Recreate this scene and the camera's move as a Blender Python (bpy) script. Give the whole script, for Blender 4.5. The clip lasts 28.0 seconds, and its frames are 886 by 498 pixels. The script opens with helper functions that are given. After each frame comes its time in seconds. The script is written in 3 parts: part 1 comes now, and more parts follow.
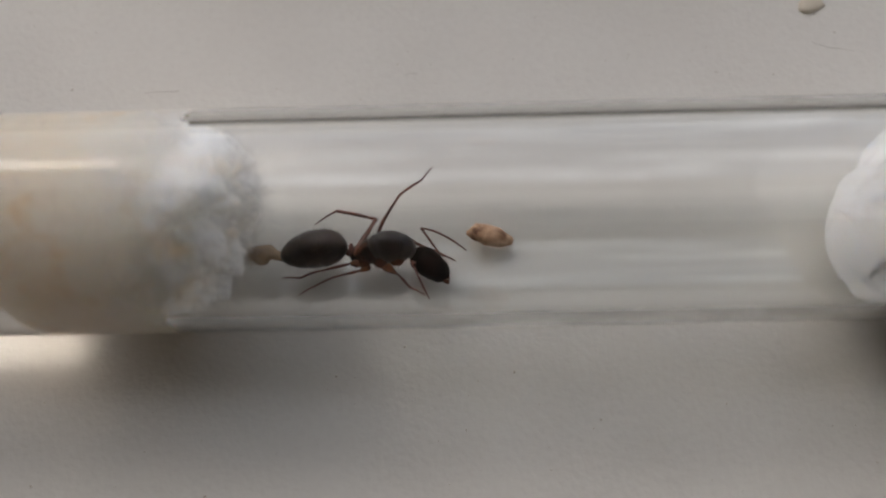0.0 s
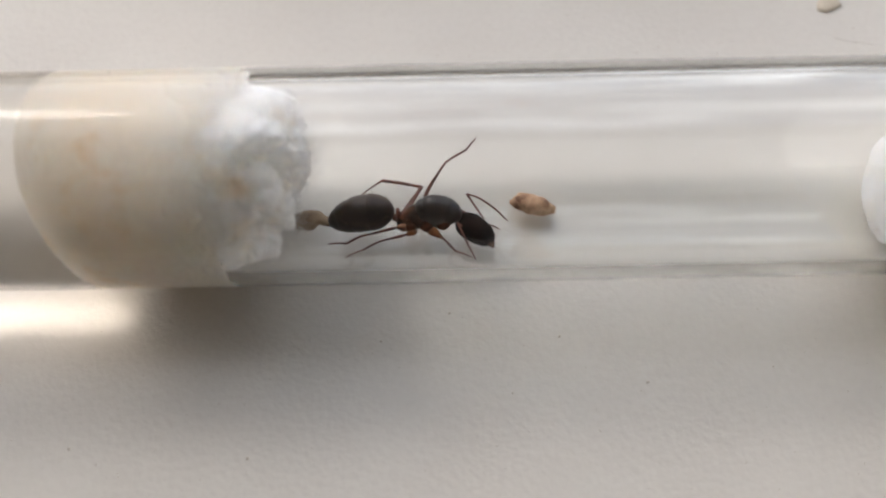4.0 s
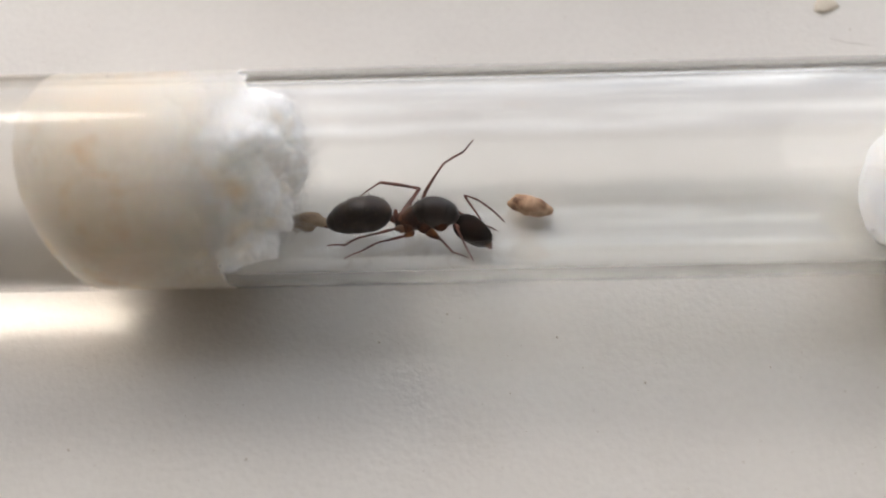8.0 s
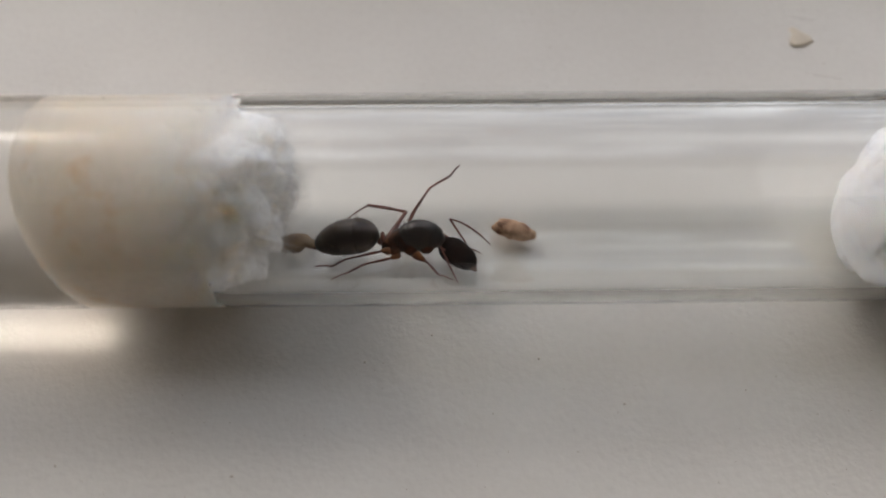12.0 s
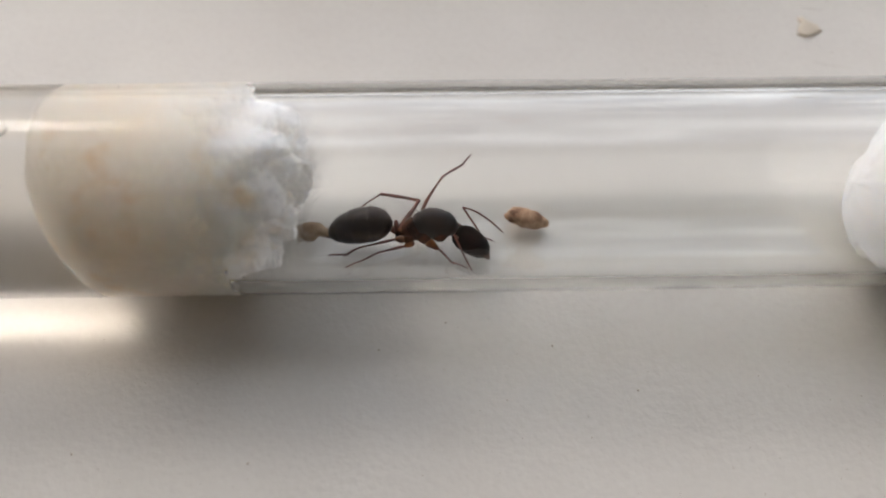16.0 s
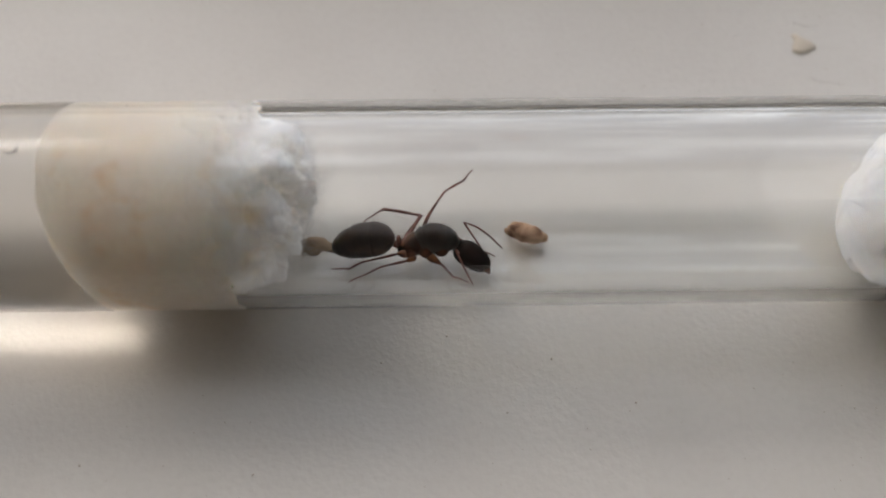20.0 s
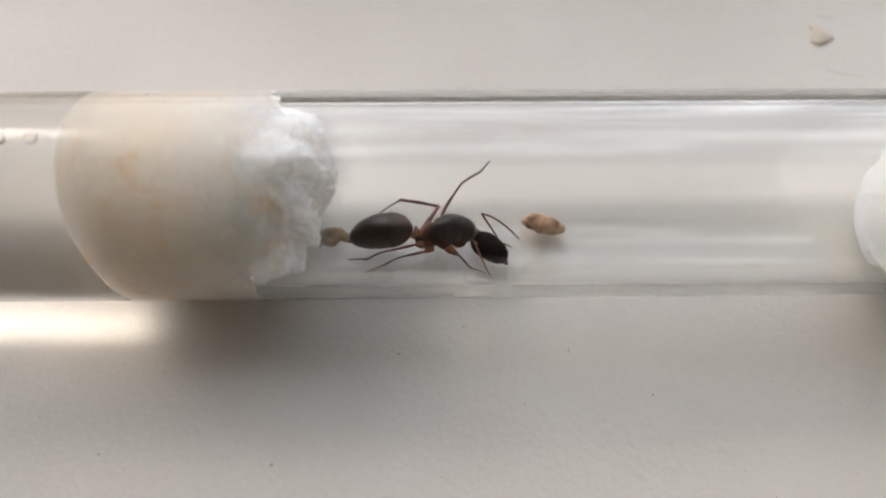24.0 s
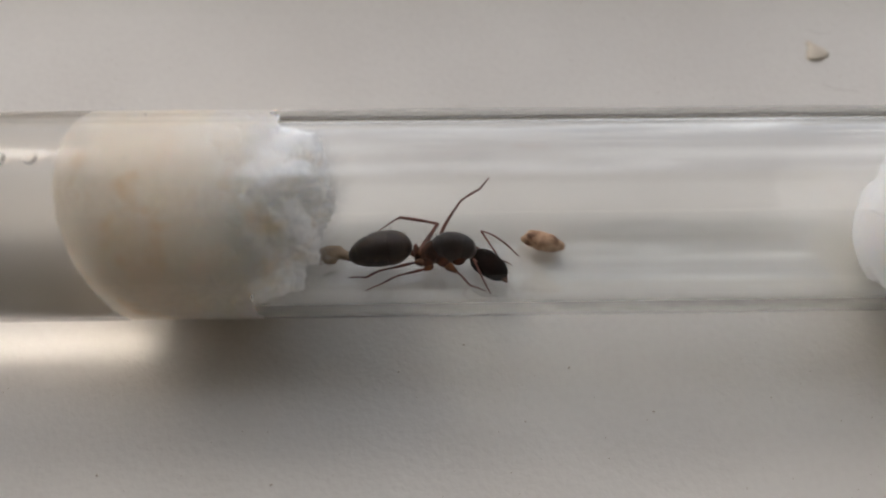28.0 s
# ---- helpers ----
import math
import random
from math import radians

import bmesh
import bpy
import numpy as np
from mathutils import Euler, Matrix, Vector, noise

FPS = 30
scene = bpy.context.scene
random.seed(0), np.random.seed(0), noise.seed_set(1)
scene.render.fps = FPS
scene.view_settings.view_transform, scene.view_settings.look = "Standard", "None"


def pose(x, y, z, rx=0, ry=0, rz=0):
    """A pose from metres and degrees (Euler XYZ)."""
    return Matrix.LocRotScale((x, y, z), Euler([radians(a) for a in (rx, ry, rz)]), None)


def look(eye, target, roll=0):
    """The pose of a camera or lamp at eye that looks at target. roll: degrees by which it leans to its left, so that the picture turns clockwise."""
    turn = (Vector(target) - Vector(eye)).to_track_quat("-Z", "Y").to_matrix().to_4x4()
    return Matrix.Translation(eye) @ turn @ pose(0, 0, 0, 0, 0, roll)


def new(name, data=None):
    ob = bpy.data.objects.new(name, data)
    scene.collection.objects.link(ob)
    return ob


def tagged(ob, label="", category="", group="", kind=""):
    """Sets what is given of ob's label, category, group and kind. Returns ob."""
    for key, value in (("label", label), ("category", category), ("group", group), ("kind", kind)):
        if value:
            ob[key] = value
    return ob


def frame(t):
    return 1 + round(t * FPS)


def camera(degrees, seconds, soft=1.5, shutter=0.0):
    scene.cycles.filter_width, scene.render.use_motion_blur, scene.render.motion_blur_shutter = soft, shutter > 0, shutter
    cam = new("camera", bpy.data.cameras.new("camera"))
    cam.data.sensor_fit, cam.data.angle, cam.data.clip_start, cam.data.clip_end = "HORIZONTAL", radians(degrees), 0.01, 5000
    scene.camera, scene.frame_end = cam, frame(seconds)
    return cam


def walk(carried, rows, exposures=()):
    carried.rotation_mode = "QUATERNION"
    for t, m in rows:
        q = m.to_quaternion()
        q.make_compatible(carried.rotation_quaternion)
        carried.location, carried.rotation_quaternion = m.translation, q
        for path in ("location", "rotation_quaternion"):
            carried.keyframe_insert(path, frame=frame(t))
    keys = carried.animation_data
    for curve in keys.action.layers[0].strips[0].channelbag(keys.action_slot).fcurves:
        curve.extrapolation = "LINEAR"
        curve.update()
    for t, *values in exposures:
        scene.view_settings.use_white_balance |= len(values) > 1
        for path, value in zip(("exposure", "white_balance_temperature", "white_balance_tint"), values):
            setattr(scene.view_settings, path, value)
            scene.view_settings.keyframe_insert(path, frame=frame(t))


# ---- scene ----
MM = 0.001
cam = camera(54.0, 28.0, soft=1.9)
# a small telephone lens close to its subject, focused on the ant
cam.data.dof.use_dof, cam.data.dof.focus_distance, cam.data.dof.aperture_fstop = True, 0.072, 17.0

# seconds, place in millimetres, turn in degrees
PATH = [
    (0, -0.97, -21.43, 69.37, 17.167, 1.202, -0.840),
    (0.5, -1.20, -23.22, 67.91, 19.520, 0.962, -0.879),
    (1, -2.11, -24.94, 66.48, 21.896, 0.983, -0.842),
    (1.5, -3.66, -29.24, 63.76, 23.077, 0.982, -0.681),
    (2, -3.96, -30.70, 62.29, 25.427, 0.555, -0.674),
    (2.5, -4.55, -31.75, 62.91, 25.056, 0.649, -0.705),
    (4.5, -5.52, -33.16, 66.78, 24.757, 0.575, -1.010),
    (5, -5.26, -33.40, 66.99, 24.783, 0.394, -1.094),
    (5.5, -5.29, -33.15, 66.83, 24.811, 0.370, -1.104),
    (6, -5.08, -33.29, 66.63, 24.821, 0.561, -0.984),
    (6.5, -5.00, -33.00, 66.58, 24.636, 0.336, -0.989),
    (7, -5.02, -33.16, 66.25, 24.821, 0.654, -1.022),
    (7.5, -5.33, -33.21, 66.28, 24.858, 0.636, -1.054),
    (8, -5.00, -33.22, 66.28, 24.967, 0.915, -0.930),
    (8.5, -4.99, -33.13, 66.40, 24.856, 0.706, -0.955),
    (9, -4.64, -33.11, 66.75, 24.816, 0.995, -0.953),
    (9.5, -4.71, -32.91, 65.98, 25.036, 0.683, -1.125),
    (10, -4.56, -32.97, 65.34, 25.266, 0.758, -0.878),
    (10.5, -4.89, -33.03, 66.60, 26.042, -0.054, -0.373),
    (11, -4.74, -33.48, 67.18, 26.594, -0.267, -0.609),
    (11.5, -5.05, -33.57, 67.50, 26.583, -0.587, -0.800),
    (12, -5.36, -33.77, 67.82, 26.317, -0.506, -0.833),
    (12.5, -5.67, -33.68, 67.49, 26.275, -0.678, -1.124),
    (14.5, -6.47, -34.80, 68.27, 26.295, -0.778, -1.590),
    (15, -6.73, -35.04, 68.37, 26.202, -1.058, -1.566),
    (15.5, -6.49, -34.73, 67.60, 26.392, -0.890, -1.546),
    (16, -6.59, -34.85, 67.56, 26.408, -0.483, -1.094),
    (16.5, -6.61, -34.78, 67.65, 26.735, -0.192, -0.764),
    (17, -6.64, -35.22, 68.10, 27.228, -0.283, -1.032),
    (17.5, -6.82, -34.80, 69.17, 27.910, -0.517, -1.267),
    (18, -6.66, -34.74, 68.96, 27.335, -0.681, -1.248),
    (18.5, -6.65, -34.38, 68.23, 26.740, -0.561, -1.049),
    (19, -6.56, -34.41, 68.63, 26.864, -0.764, -1.225),
    (19.5, -7.15, -34.56, 68.52, 26.917, -0.884, -1.409),
    (20, -7.10, -34.55, 69.18, 26.594, -0.777, -1.158),
    (20.5, -7.42, -34.65, 69.28, 26.522, -1.105, -1.306),
    (21, -7.40, -34.67, 69.58, 25.968, -1.046, -1.107),
    (21.5, -7.36, -36.18, 69.66, 26.277, -0.955, -1.387),
    (22, -8.51, -36.55, 70.19, 26.364, -1.224, -1.395),
    (22.5, -8.13, -35.47, 69.94, 26.222, -0.557, -0.894),
    (24.5, -8.64, -34.13, 69.27, 25.630, -0.845, -0.784),
    (25, -8.82, -35.33, 69.95, 26.152, -0.376, -0.557),
    (25.5, -8.38, -35.76, 70.44, 26.029, -0.625, -0.667),
    (26, -8.78, -35.16, 69.79, 26.104, -0.961, -0.788),
    (26.5, -8.36, -34.71, 69.76, 25.937, -0.779, -0.891),
    (27, -9.24, -33.88, 69.25, 26.292, -1.107, -1.362),
    (27.5, -8.75, -33.98, 69.18, 26.275, -0.927, -1.229),
    (28, -8.81, -33.73, 69.42, 26.523, -0.981, -1.242),
]
EXPOSURES = [
    (t, stops - 0.63, 6600, 10) for t, stops in (
        (0, 0.08), (1, 0.05), (1.5, 0.3), (2, 0.5), (4.5, 0.75), (5, 0.78), (8, 0.85), (9, 0.85), (10, 0.8), (10.5, 0.55), (11, 0.38),
        (12, 0.33), (12.5, 0.38), (14.5, 0.65), (16, 0.65), (17, 0.62), (17.5, 0.2), (18, 0.15), (19, 0.33), (20, 0.37), (21, 0.55),
        (22, 0.7), (24.5, 0.75), (25, 0.78), (26, 0.68), (27, 0.45), (28, 0.3))
]
walk(cam, [(t, pose(x * MM, y * MM, z * MM, a, b, c)) for t, x, y, z, a, b, c in PATH], EXPOSURES)

# ---- light ----
# sharp caustics through the glass
scene.cycles.blur_glossy = 0.0
scene.cycles.sample_clamp_indirect = 0.0
# light strays far among cotton fibres
scene.cycles.transparent_max_bounces = 48
scene.cycles.max_bounces, scene.cycles.diffuse_bounces, scene.cycles.transmission_bounces = 32, 20, 20
SUN_FROM = Vector((-6.8, 9.0, 9.8)).normalized()
world = bpy.data.worlds.new("sky")
scene.world = world
world.use_nodes = True
sky = world.node_tree.nodes.new("ShaderNodeTexSky")
sky.sky_type, sky.sun_disc = "NISHITA", False
sky.sun_elevation = math.asin(SUN_FROM.z)
sky.sun_rotation = math.atan2(SUN_FROM.x, SUN_FROM.y)
sky.air_density, sky.dust_density, sky.ozone_density = 0.6, 2.6, 0.3
background = world.node_tree.nodes["Background"]
# thin broken cloud over the whole sky
veil = world.node_tree.nodes.new("ShaderNodeMix")
veil.data_type = "RGBA"
veil.inputs["B"].default_value = (14.0, 14.6, 15.6, 1)
heading = world.node_tree.nodes.new("ShaderNodeTexCoord")
cloud = world.node_tree.nodes.new("ShaderNodeTexNoise")
cloud.inputs["Scale"].default_value, cloud.inputs["Detail"].default_value = 4.5, 5.0
world.node_tree.links.new(heading.outputs["Generated"], cloud.inputs["Vector"])
thick = world.node_tree.nodes.new("ShaderNodeMapRange")
thick.inputs["From Min"].default_value, thick.inputs["From Max"].default_value = 0.48, 0.62
thick.inputs["To Min"].default_value, thick.inputs["To Max"].default_value = 0.1, 1.0
world.node_tree.links.new(cloud.outputs["Fac"], thick.inputs["Value"])
world.node_tree.links.new(thick.outputs["Result"], veil.inputs["Factor"])
world.node_tree.links.new(sky.outputs[0], veil.inputs["A"])
world.node_tree.links.new(veil.outputs["Result"], background.inputs["Color"])
background.inputs["Strength"].default_value = 0.15
# the sun, veiled and spread by thin cloud
sun_data = bpy.data.lights.new("sun", "SUN")
sun_data.energy, sun_data.angle, sun_data.color = 0.45, radians(11), (1.0, 0.95, 0.88)
sun = new("sun", sun_data)
sun.matrix_world = look(SUN_FROM, (0, 0, 0))


# ---- materials ----
def material(name, colour, roughness=0.5, metallic=0.0):
    m = bpy.data.materials.new(name)
    m.use_nodes = True
    shader = m.node_tree.nodes["Principled BSDF"]
    shader.inputs["Base Color"].default_value = (*colour, 1)
    shader.inputs["Roughness"].default_value = roughness
    shader.inputs["Metallic"].default_value = metallic
    return m


def nodes_of(m):
    tree = m.node_tree
    return tree, tree.nodes, tree.links, tree.nodes["Principled BSDF"]


def noise_node(m, scale, detail=3.0, roughness=0.5, stretch=(1, 1, 1)):
    """A noise in object space, cells per metre."""
    tree, nodes, links, shader = nodes_of(m)
    place = nodes.new("ShaderNodeTexCoord")
    turn = nodes.new("ShaderNodeMapping")
    turn.inputs["Scale"].default_value = stretch
    found = nodes.new("ShaderNodeTexNoise")
    found.inputs["Scale"].default_value = scale
    found.inputs["Detail"].default_value = detail
    found.inputs["Roughness"].default_value = roughness
    links.new(place.outputs["Object"], turn.inputs["Vector"])
    links.new(turn.outputs["Vector"], found.inputs["Vector"])
    return found.outputs["Fac"]


def ramp(m, value, stops):
    """Colours along a value: stops of (place, colour)."""
    tree, nodes, links, shader = nodes_of(m)
    node = nodes.new("ShaderNodeValToRGB")
    row = node.color_ramp.elements
    while len(row) < len(stops):
        row.new(0.5)
    for e, (at, colour) in zip(row, stops):
        e.position, e.color = at, (*colour, 1)
    links.new(value, node.inputs["Fac"])
    return node.outputs["Color"]


def tint(m, a, b, kind="MULTIPLY", amount=1.0):
    tree, nodes, links, shader = nodes_of(m)
    node = nodes.new("ShaderNodeMix")
    node.data_type, node.blend_type = "RGBA", kind
    node.inputs["Factor"].default_value = amount
    links.new(a, node.inputs["A"])
    links.new(b, node.inputs["B"])
    return node.outputs["Result"]


def colour_by(m, output, slot="Base Color"):
    tree, nodes, links, shader = nodes_of(m)
    links.new(output, shader.inputs[slot])


def bump(m, value, distance, strength=1.0, under=None):
    tree, nodes, links, shader = nodes_of(m)
    node = nodes.new("ShaderNodeBump")
    node.inputs["Distance"].default_value = distance
    node.inputs["Strength"].default_value = strength
    links.new(value, node.inputs["Height"])
    if under is not None:
        links.new(under, node.inputs["Normal"])
    links.new(node.outputs["Normal"], shader.inputs["Normal"])
    return node.outputs["Normal"]


# white sill paint, rolled on, with a fine orange-peel skin
PAINT = material("sill_paint", (0.74, 0.71, 0.66), 0.46)
PAINT.node_tree.nodes["Principled BSDF"].inputs["Specular IOR Level"].default_value = 0.55
stain = ramp(PAINT, noise_node(PAINT, 60, 4), [(0.3, (0.70, 0.67, 0.625)), (0.7, (0.76, 0.735, 0.69))])
grain = ramp(PAINT, noise_node(PAINT, 1500, 3), [(0.3, (0.97, 0.967, 0.965)), (0.6, (1, 1, 1))])
colour_by(PAINT, tint(PAINT, stain, grain))
rough_skin = bump(PAINT, noise_node(PAINT, 520, 3), 0.00009, 0.34)
bump(PAINT, noise_node(PAINT, 1900, 2, 0.5), 0.00014, 0.28, rough_skin)

# the unseen room and eave, toned to set the fill light, and what lies outside
PLASTER = material("wall_plaster", (0.84, 0.81, 0.76), 0.9)
colour_by(PLASTER, ramp(PLASTER, noise_node(PLASTER, 3, 5), [(0.3, (0.82, 0.785, 0.73)), (0.7, (0.87, 0.84, 0.79))]))
bump(PLASTER, noise_node(PLASTER, 180, 4), 0.002, 0.5)
EAVE = material("eave_boards", (0.3, 0.25, 0.2), 0.8)
colour_by(EAVE, ramp(EAVE, noise_node(EAVE, 5, 5, 0.6, (1, 9, 1)), [(0.3, (0.24, 0.2, 0.165)), (0.7, (0.33, 0.29, 0.245))]))
BOARDS = material("floor_boards", (0.28, 0.17, 0.09), 0.5)
colour_by(BOARDS, ramp(BOARDS, noise_node(BOARDS, 4, 5, 0.6, (1, 12, 1)), [(0.3, (0.36, 0.26, 0.17)), (0.7, (0.48, 0.36, 0.25))]))
# unseen wall behind the camera, coloured dark to cut haze mirrored in the glass
HAZE_CUT = material("haze_cutting_wall", (0.42, 0.34, 0.27), 0.9)
colour_by(HAZE_CUT, ramp(HAZE_CUT, noise_node(HAZE_CUT, 3, 5), [(0.3, (0.09, 0.07, 0.055)), (0.7, (0.13, 0.105, 0.085))]))
SOIL = material("outside_ground", (0.2, 0.2, 0.15), 0.95)
colour_by(SOIL, ramp(SOIL, noise_node(SOIL, 0.6, 6), [(0.3, (0.1, 0.1, 0.06)), (0.7, (0.3, 0.26, 0.2))]))


def clear(name, ior, colour=(1, 1, 1), roughness=0.0):
    m = bpy.data.materials.new(name)
    m.use_nodes = True
    nodes, links = m.node_tree.nodes, m.node_tree.links
    nodes.remove(nodes["Principled BSDF"])
    glass = nodes.new("ShaderNodeBsdfGlass")
    glass.inputs["IOR"].default_value, glass.inputs["Roughness"].default_value = ior, roughness
    glass.inputs["Color"].default_value = (*colour, 1)
    links.new(glass.outputs[0], nodes["Material Output"].inputs["Surface"])
    return m


GLASS = clear("tube_glass", 1.5, (0.997, 1.0, 0.998))
WET_GLASS = clear("water_filled_glass", 1.34, (0.984, 0.978, 0.966))
# the drawn glass keeps faint rings round its girth
ring_nodes, ring_links = WET_GLASS.node_tree.nodes, WET_GLASS.node_tree.links
ring_place, ring_turn = ring_nodes.new("ShaderNodeTexCoord"), ring_nodes.new("ShaderNodeMapping")
ring_turn.inputs["Scale"].default_value = (1, 0.003, 0.003)
ring_noise, ring_bump = ring_nodes.new("ShaderNodeTexNoise"), ring_nodes.new("ShaderNodeBump")
ring_noise.inputs["Scale"].default_value, ring_noise.inputs["Detail"].default_value = 11000, 1.0
ring_bump.inputs["Distance"].default_value, ring_bump.inputs["Strength"].default_value = 0.000013, 0.8
ring_links.new(ring_place.outputs["Object"], ring_turn.inputs["Vector"])
ring_links.new(ring_turn.outputs["Vector"], ring_noise.inputs["Vector"])
ring_links.new(ring_noise.outputs["Fac"], ring_bump.inputs["Height"])
ring_links.new(ring_bump.outputs["Normal"], ring_nodes["Glass BSDF"].inputs["Normal"])
AIR_IN_WATER = clear("air_in_water", 1 / 1.34)
WATER = bpy.data.materials.new("water")
WATER.use_nodes = True
WATER.node_tree.nodes.remove(WATER.node_tree.nodes["Principled BSDF"])
see_through = WATER.node_tree.nodes.new("ShaderNodeBsdfTransparent")
see_through.inputs["Color"].default_value = (0.99, 0.985, 0.975, 1)
WATER.node_tree.links.new(see_through.outputs[0], WATER.node_tree.nodes["Material Output"].inputs["Surface"])


def let_through(m, share):
    """Mix in light that passes through the fibres from behind, of the same colour."""
    tree, nodes, links, shader = nodes_of(m)
    behind = nodes.new("ShaderNodeBsdfTranslucent")
    for slot in ("Base Color", "Normal"):
        fed = shader.inputs[slot].links
        target = behind.inputs["Color" if slot == "Base Color" else "Normal"]
        if fed:
            links.new(fed[0].from_socket, target)
        elif slot == "Base Color":
            target.default_value = shader.inputs[slot].default_value
    both = nodes.new("ShaderNodeMixShader")
    both.inputs[0].default_value = share
    links.new(shader.outputs[0], both.inputs[1])
    links.new(behind.outputs[0], both.inputs[2])
    links.new(both.outputs[0], nodes["Material Output"].inputs["Surface"])


def cotton_material(name, low, high, stain_colour, stain_from, depth, relief=1.0, damp=None):
    """Matted fibres among which light strays; damp: (from x, to x, colour) of the soaked end."""
    m = material(name, high, 0.95)
    tree, nodes, links, shader = nodes_of(m)
    base = ramp(m, noise_node(m, 260, 5, 0.6), [(0.3, low), (0.65, high)])
    fibres = ramp(m, noise_node(m, 1400, 4, 0.7, (1, 0.5, 1.6)), [(0.25, (0.92, 0.91, 0.9)), (0.65, (1, 1, 1))])
    base = tint(m, base, fibres)
    spots = ramp(m, noise_node(m, 230, 3, 0.55), [(stain_from, (1, 1, 1)), (stain_from + 0.12, stain_colour)])
    base = tint(m, base, spots)
    if damp:
        place = nodes.new("ShaderNodeTexCoord")
        apart = nodes.new("ShaderNodeSeparateXYZ")
        links.new(place.outputs["Object"], apart.inputs[0])
        edge = nodes.new("ShaderNodeMath")
        edge.operation = "MULTIPLY_ADD"
        links.new(noise_node(m, 300, 4, 0.6), edge.inputs[0])
        edge.inputs[1].default_value = 0.009
        links.new(apart.outputs["X"], edge.inputs[2])
        span = nodes.new("ShaderNodeMapRange")
        span.inputs["From Min"].default_value, span.inputs["From Max"].default_value = damp[0], damp[1]
        links.new(edge.outputs[0], span.inputs["Value"])
        soaked = ramp(m, span.outputs["Result"], [(0.0, damp[2]), (1.0, (1, 1, 1))])
        base = tint(m, base, soaked)
    colour_by(m, base)
    shader.inputs["Specular IOR Level"].default_value = 0.05
    deep = bump(m, noise_node(m, 380, 4, 0.6), 0.0004 * relief, 0.5)
    bump(m, noise_node(m, 2000, 3, 0.7, (1, 0.4, 1.8)), 0.0001 * relief, 0.6, deep)
    shader.inputs["Subsurface Weight"].default_value = 1.0
    shader.inputs["Subsurface Radius"].default_value = (1.0, 0.92, 0.82)
    shader.inputs["Subsurface Scale"].default_value = depth
    return m


COTTON = cotton_material("cotton_wool", (0.97, 0.945, 0.915), (0.99, 0.974, 0.952), (0.955, 0.86, 0.75), 0.58, 0.006, 0.35, (-0.0255, -0.0165, (0.95, 0.9, 0.83)))
COTTON_NEW = cotton_material("clean_cotton", (0.99, 0.985, 0.972), (1.0, 0.998, 0.99), (1, 0.97, 0.93), 0.6, 0.003)

THREAD = material("cotton_thread", (0.985, 0.975, 0.96), 0.9)
let_through(THREAD, 0.5)
# a single fibre is finer than its strand: half of the light slips past it
thread_nodes, thread_links = THREAD.node_tree.nodes, THREAD.node_tree.links
thread_past, thread_mix = thread_nodes.new("ShaderNodeBsdfTransparent"), thread_nodes.new("ShaderNodeMixShader")
thread_mix.inputs[0].default_value = 0.6
thread_links.new(thread_nodes["Mix Shader"].outputs[0], thread_mix.inputs[1])
thread_links.new(thread_past.outputs[0], thread_mix.inputs[2])
thread_links.new(thread_mix.outputs[0], thread_nodes["Material Output"].inputs["Surface"])

CHITIN = material("dark_chitin", (0.02, 0.012, 0.008), 0.3)
CHITIN.node_tree.nodes["Principled BSDF"].inputs["Specular IOR Level"].default_value = 0.5
colour_by(CHITIN, ramp(CHITIN, noise_node(CHITIN, 500, 4), [(0.4, (0.006, 0.004, 0.003)), (0.7, (0.032, 0.014, 0.009))]))
bump(CHITIN, noise_node(CHITIN, 9000, 3, 0.6), 0.00001, 0.15)
HEAD = material("head_chitin", (0.005, 0.003, 0.003), 0.5)
HEAD.node_tree.nodes["Principled BSDF"].inputs["Specular IOR Level"].default_value = 0.06
colour_by(HEAD, ramp(HEAD, noise_node(HEAD, 600, 4), [(0.4, (0.002, 0.0015, 0.0015)), (0.7, (0.012, 0.005, 0.003))]))
bump(HEAD, noise_node(HEAD, 9000, 3, 0.6), 0.00002, 0.6)
FLANK = material("brown_flank", (0.05, 0.02, 0.01), 0.4)
colour_by(FLANK, ramp(FLANK, noise_node(FLANK, 800, 4), [(0.4, (0.016, 0.007, 0.004)), (0.65, (0.1, 0.034, 0.013))]))
FLANK.node_tree.nodes["Principled BSDF"].inputs["Specular IOR Level"].default_value = 0.2
bump(FLANK, noise_node(FLANK, 8000, 3, 0.6), 0.00002, 0.5)
GASTER = material("gaster_chitin", (0.03, 0.018, 0.01), 0.31)
GASTER.node_tree.nodes["Principled BSDF"].inputs["Specular IOR Level"].default_value = 0.5
colour_by(GASTER, ramp(GASTER, noise_node(GASTER, 350, 3, 0.5, (0.35, 1, 1)), [(0.4, (0.01, 0.005, 0.003)), (0.65, (0.06, 0.029, 0.016))]))
bump(GASTER, noise_node(GASTER, 7000, 3, 0.6, (0.3, 1, 1)), 0.00001, 0.2)
LEG = material("red_brown_leg", (0.12, 0.035, 0.018), 0.4)
colour_by(LEG, ramp(LEG, noise_node(LEG, 700, 3), [(0.3, (0.1, 0.034, 0.024)), (0.7, (0.24, 0.085, 0.055))]))
AMBER = material("amber_joint", (0.3, 0.12, 0.04), 0.4)
colour_by(AMBER, ramp(AMBER, noise_node(AMBER, 900, 3), [(0.35, (0.07, 0.022, 0.008)), (0.62, (0.3, 0.1, 0.025))]))
EYE = material("eye", (0.01, 0.009, 0.009), 0.15)
HAIR = material("brown_bristle", (0.16, 0.1, 0.055), 0.5)
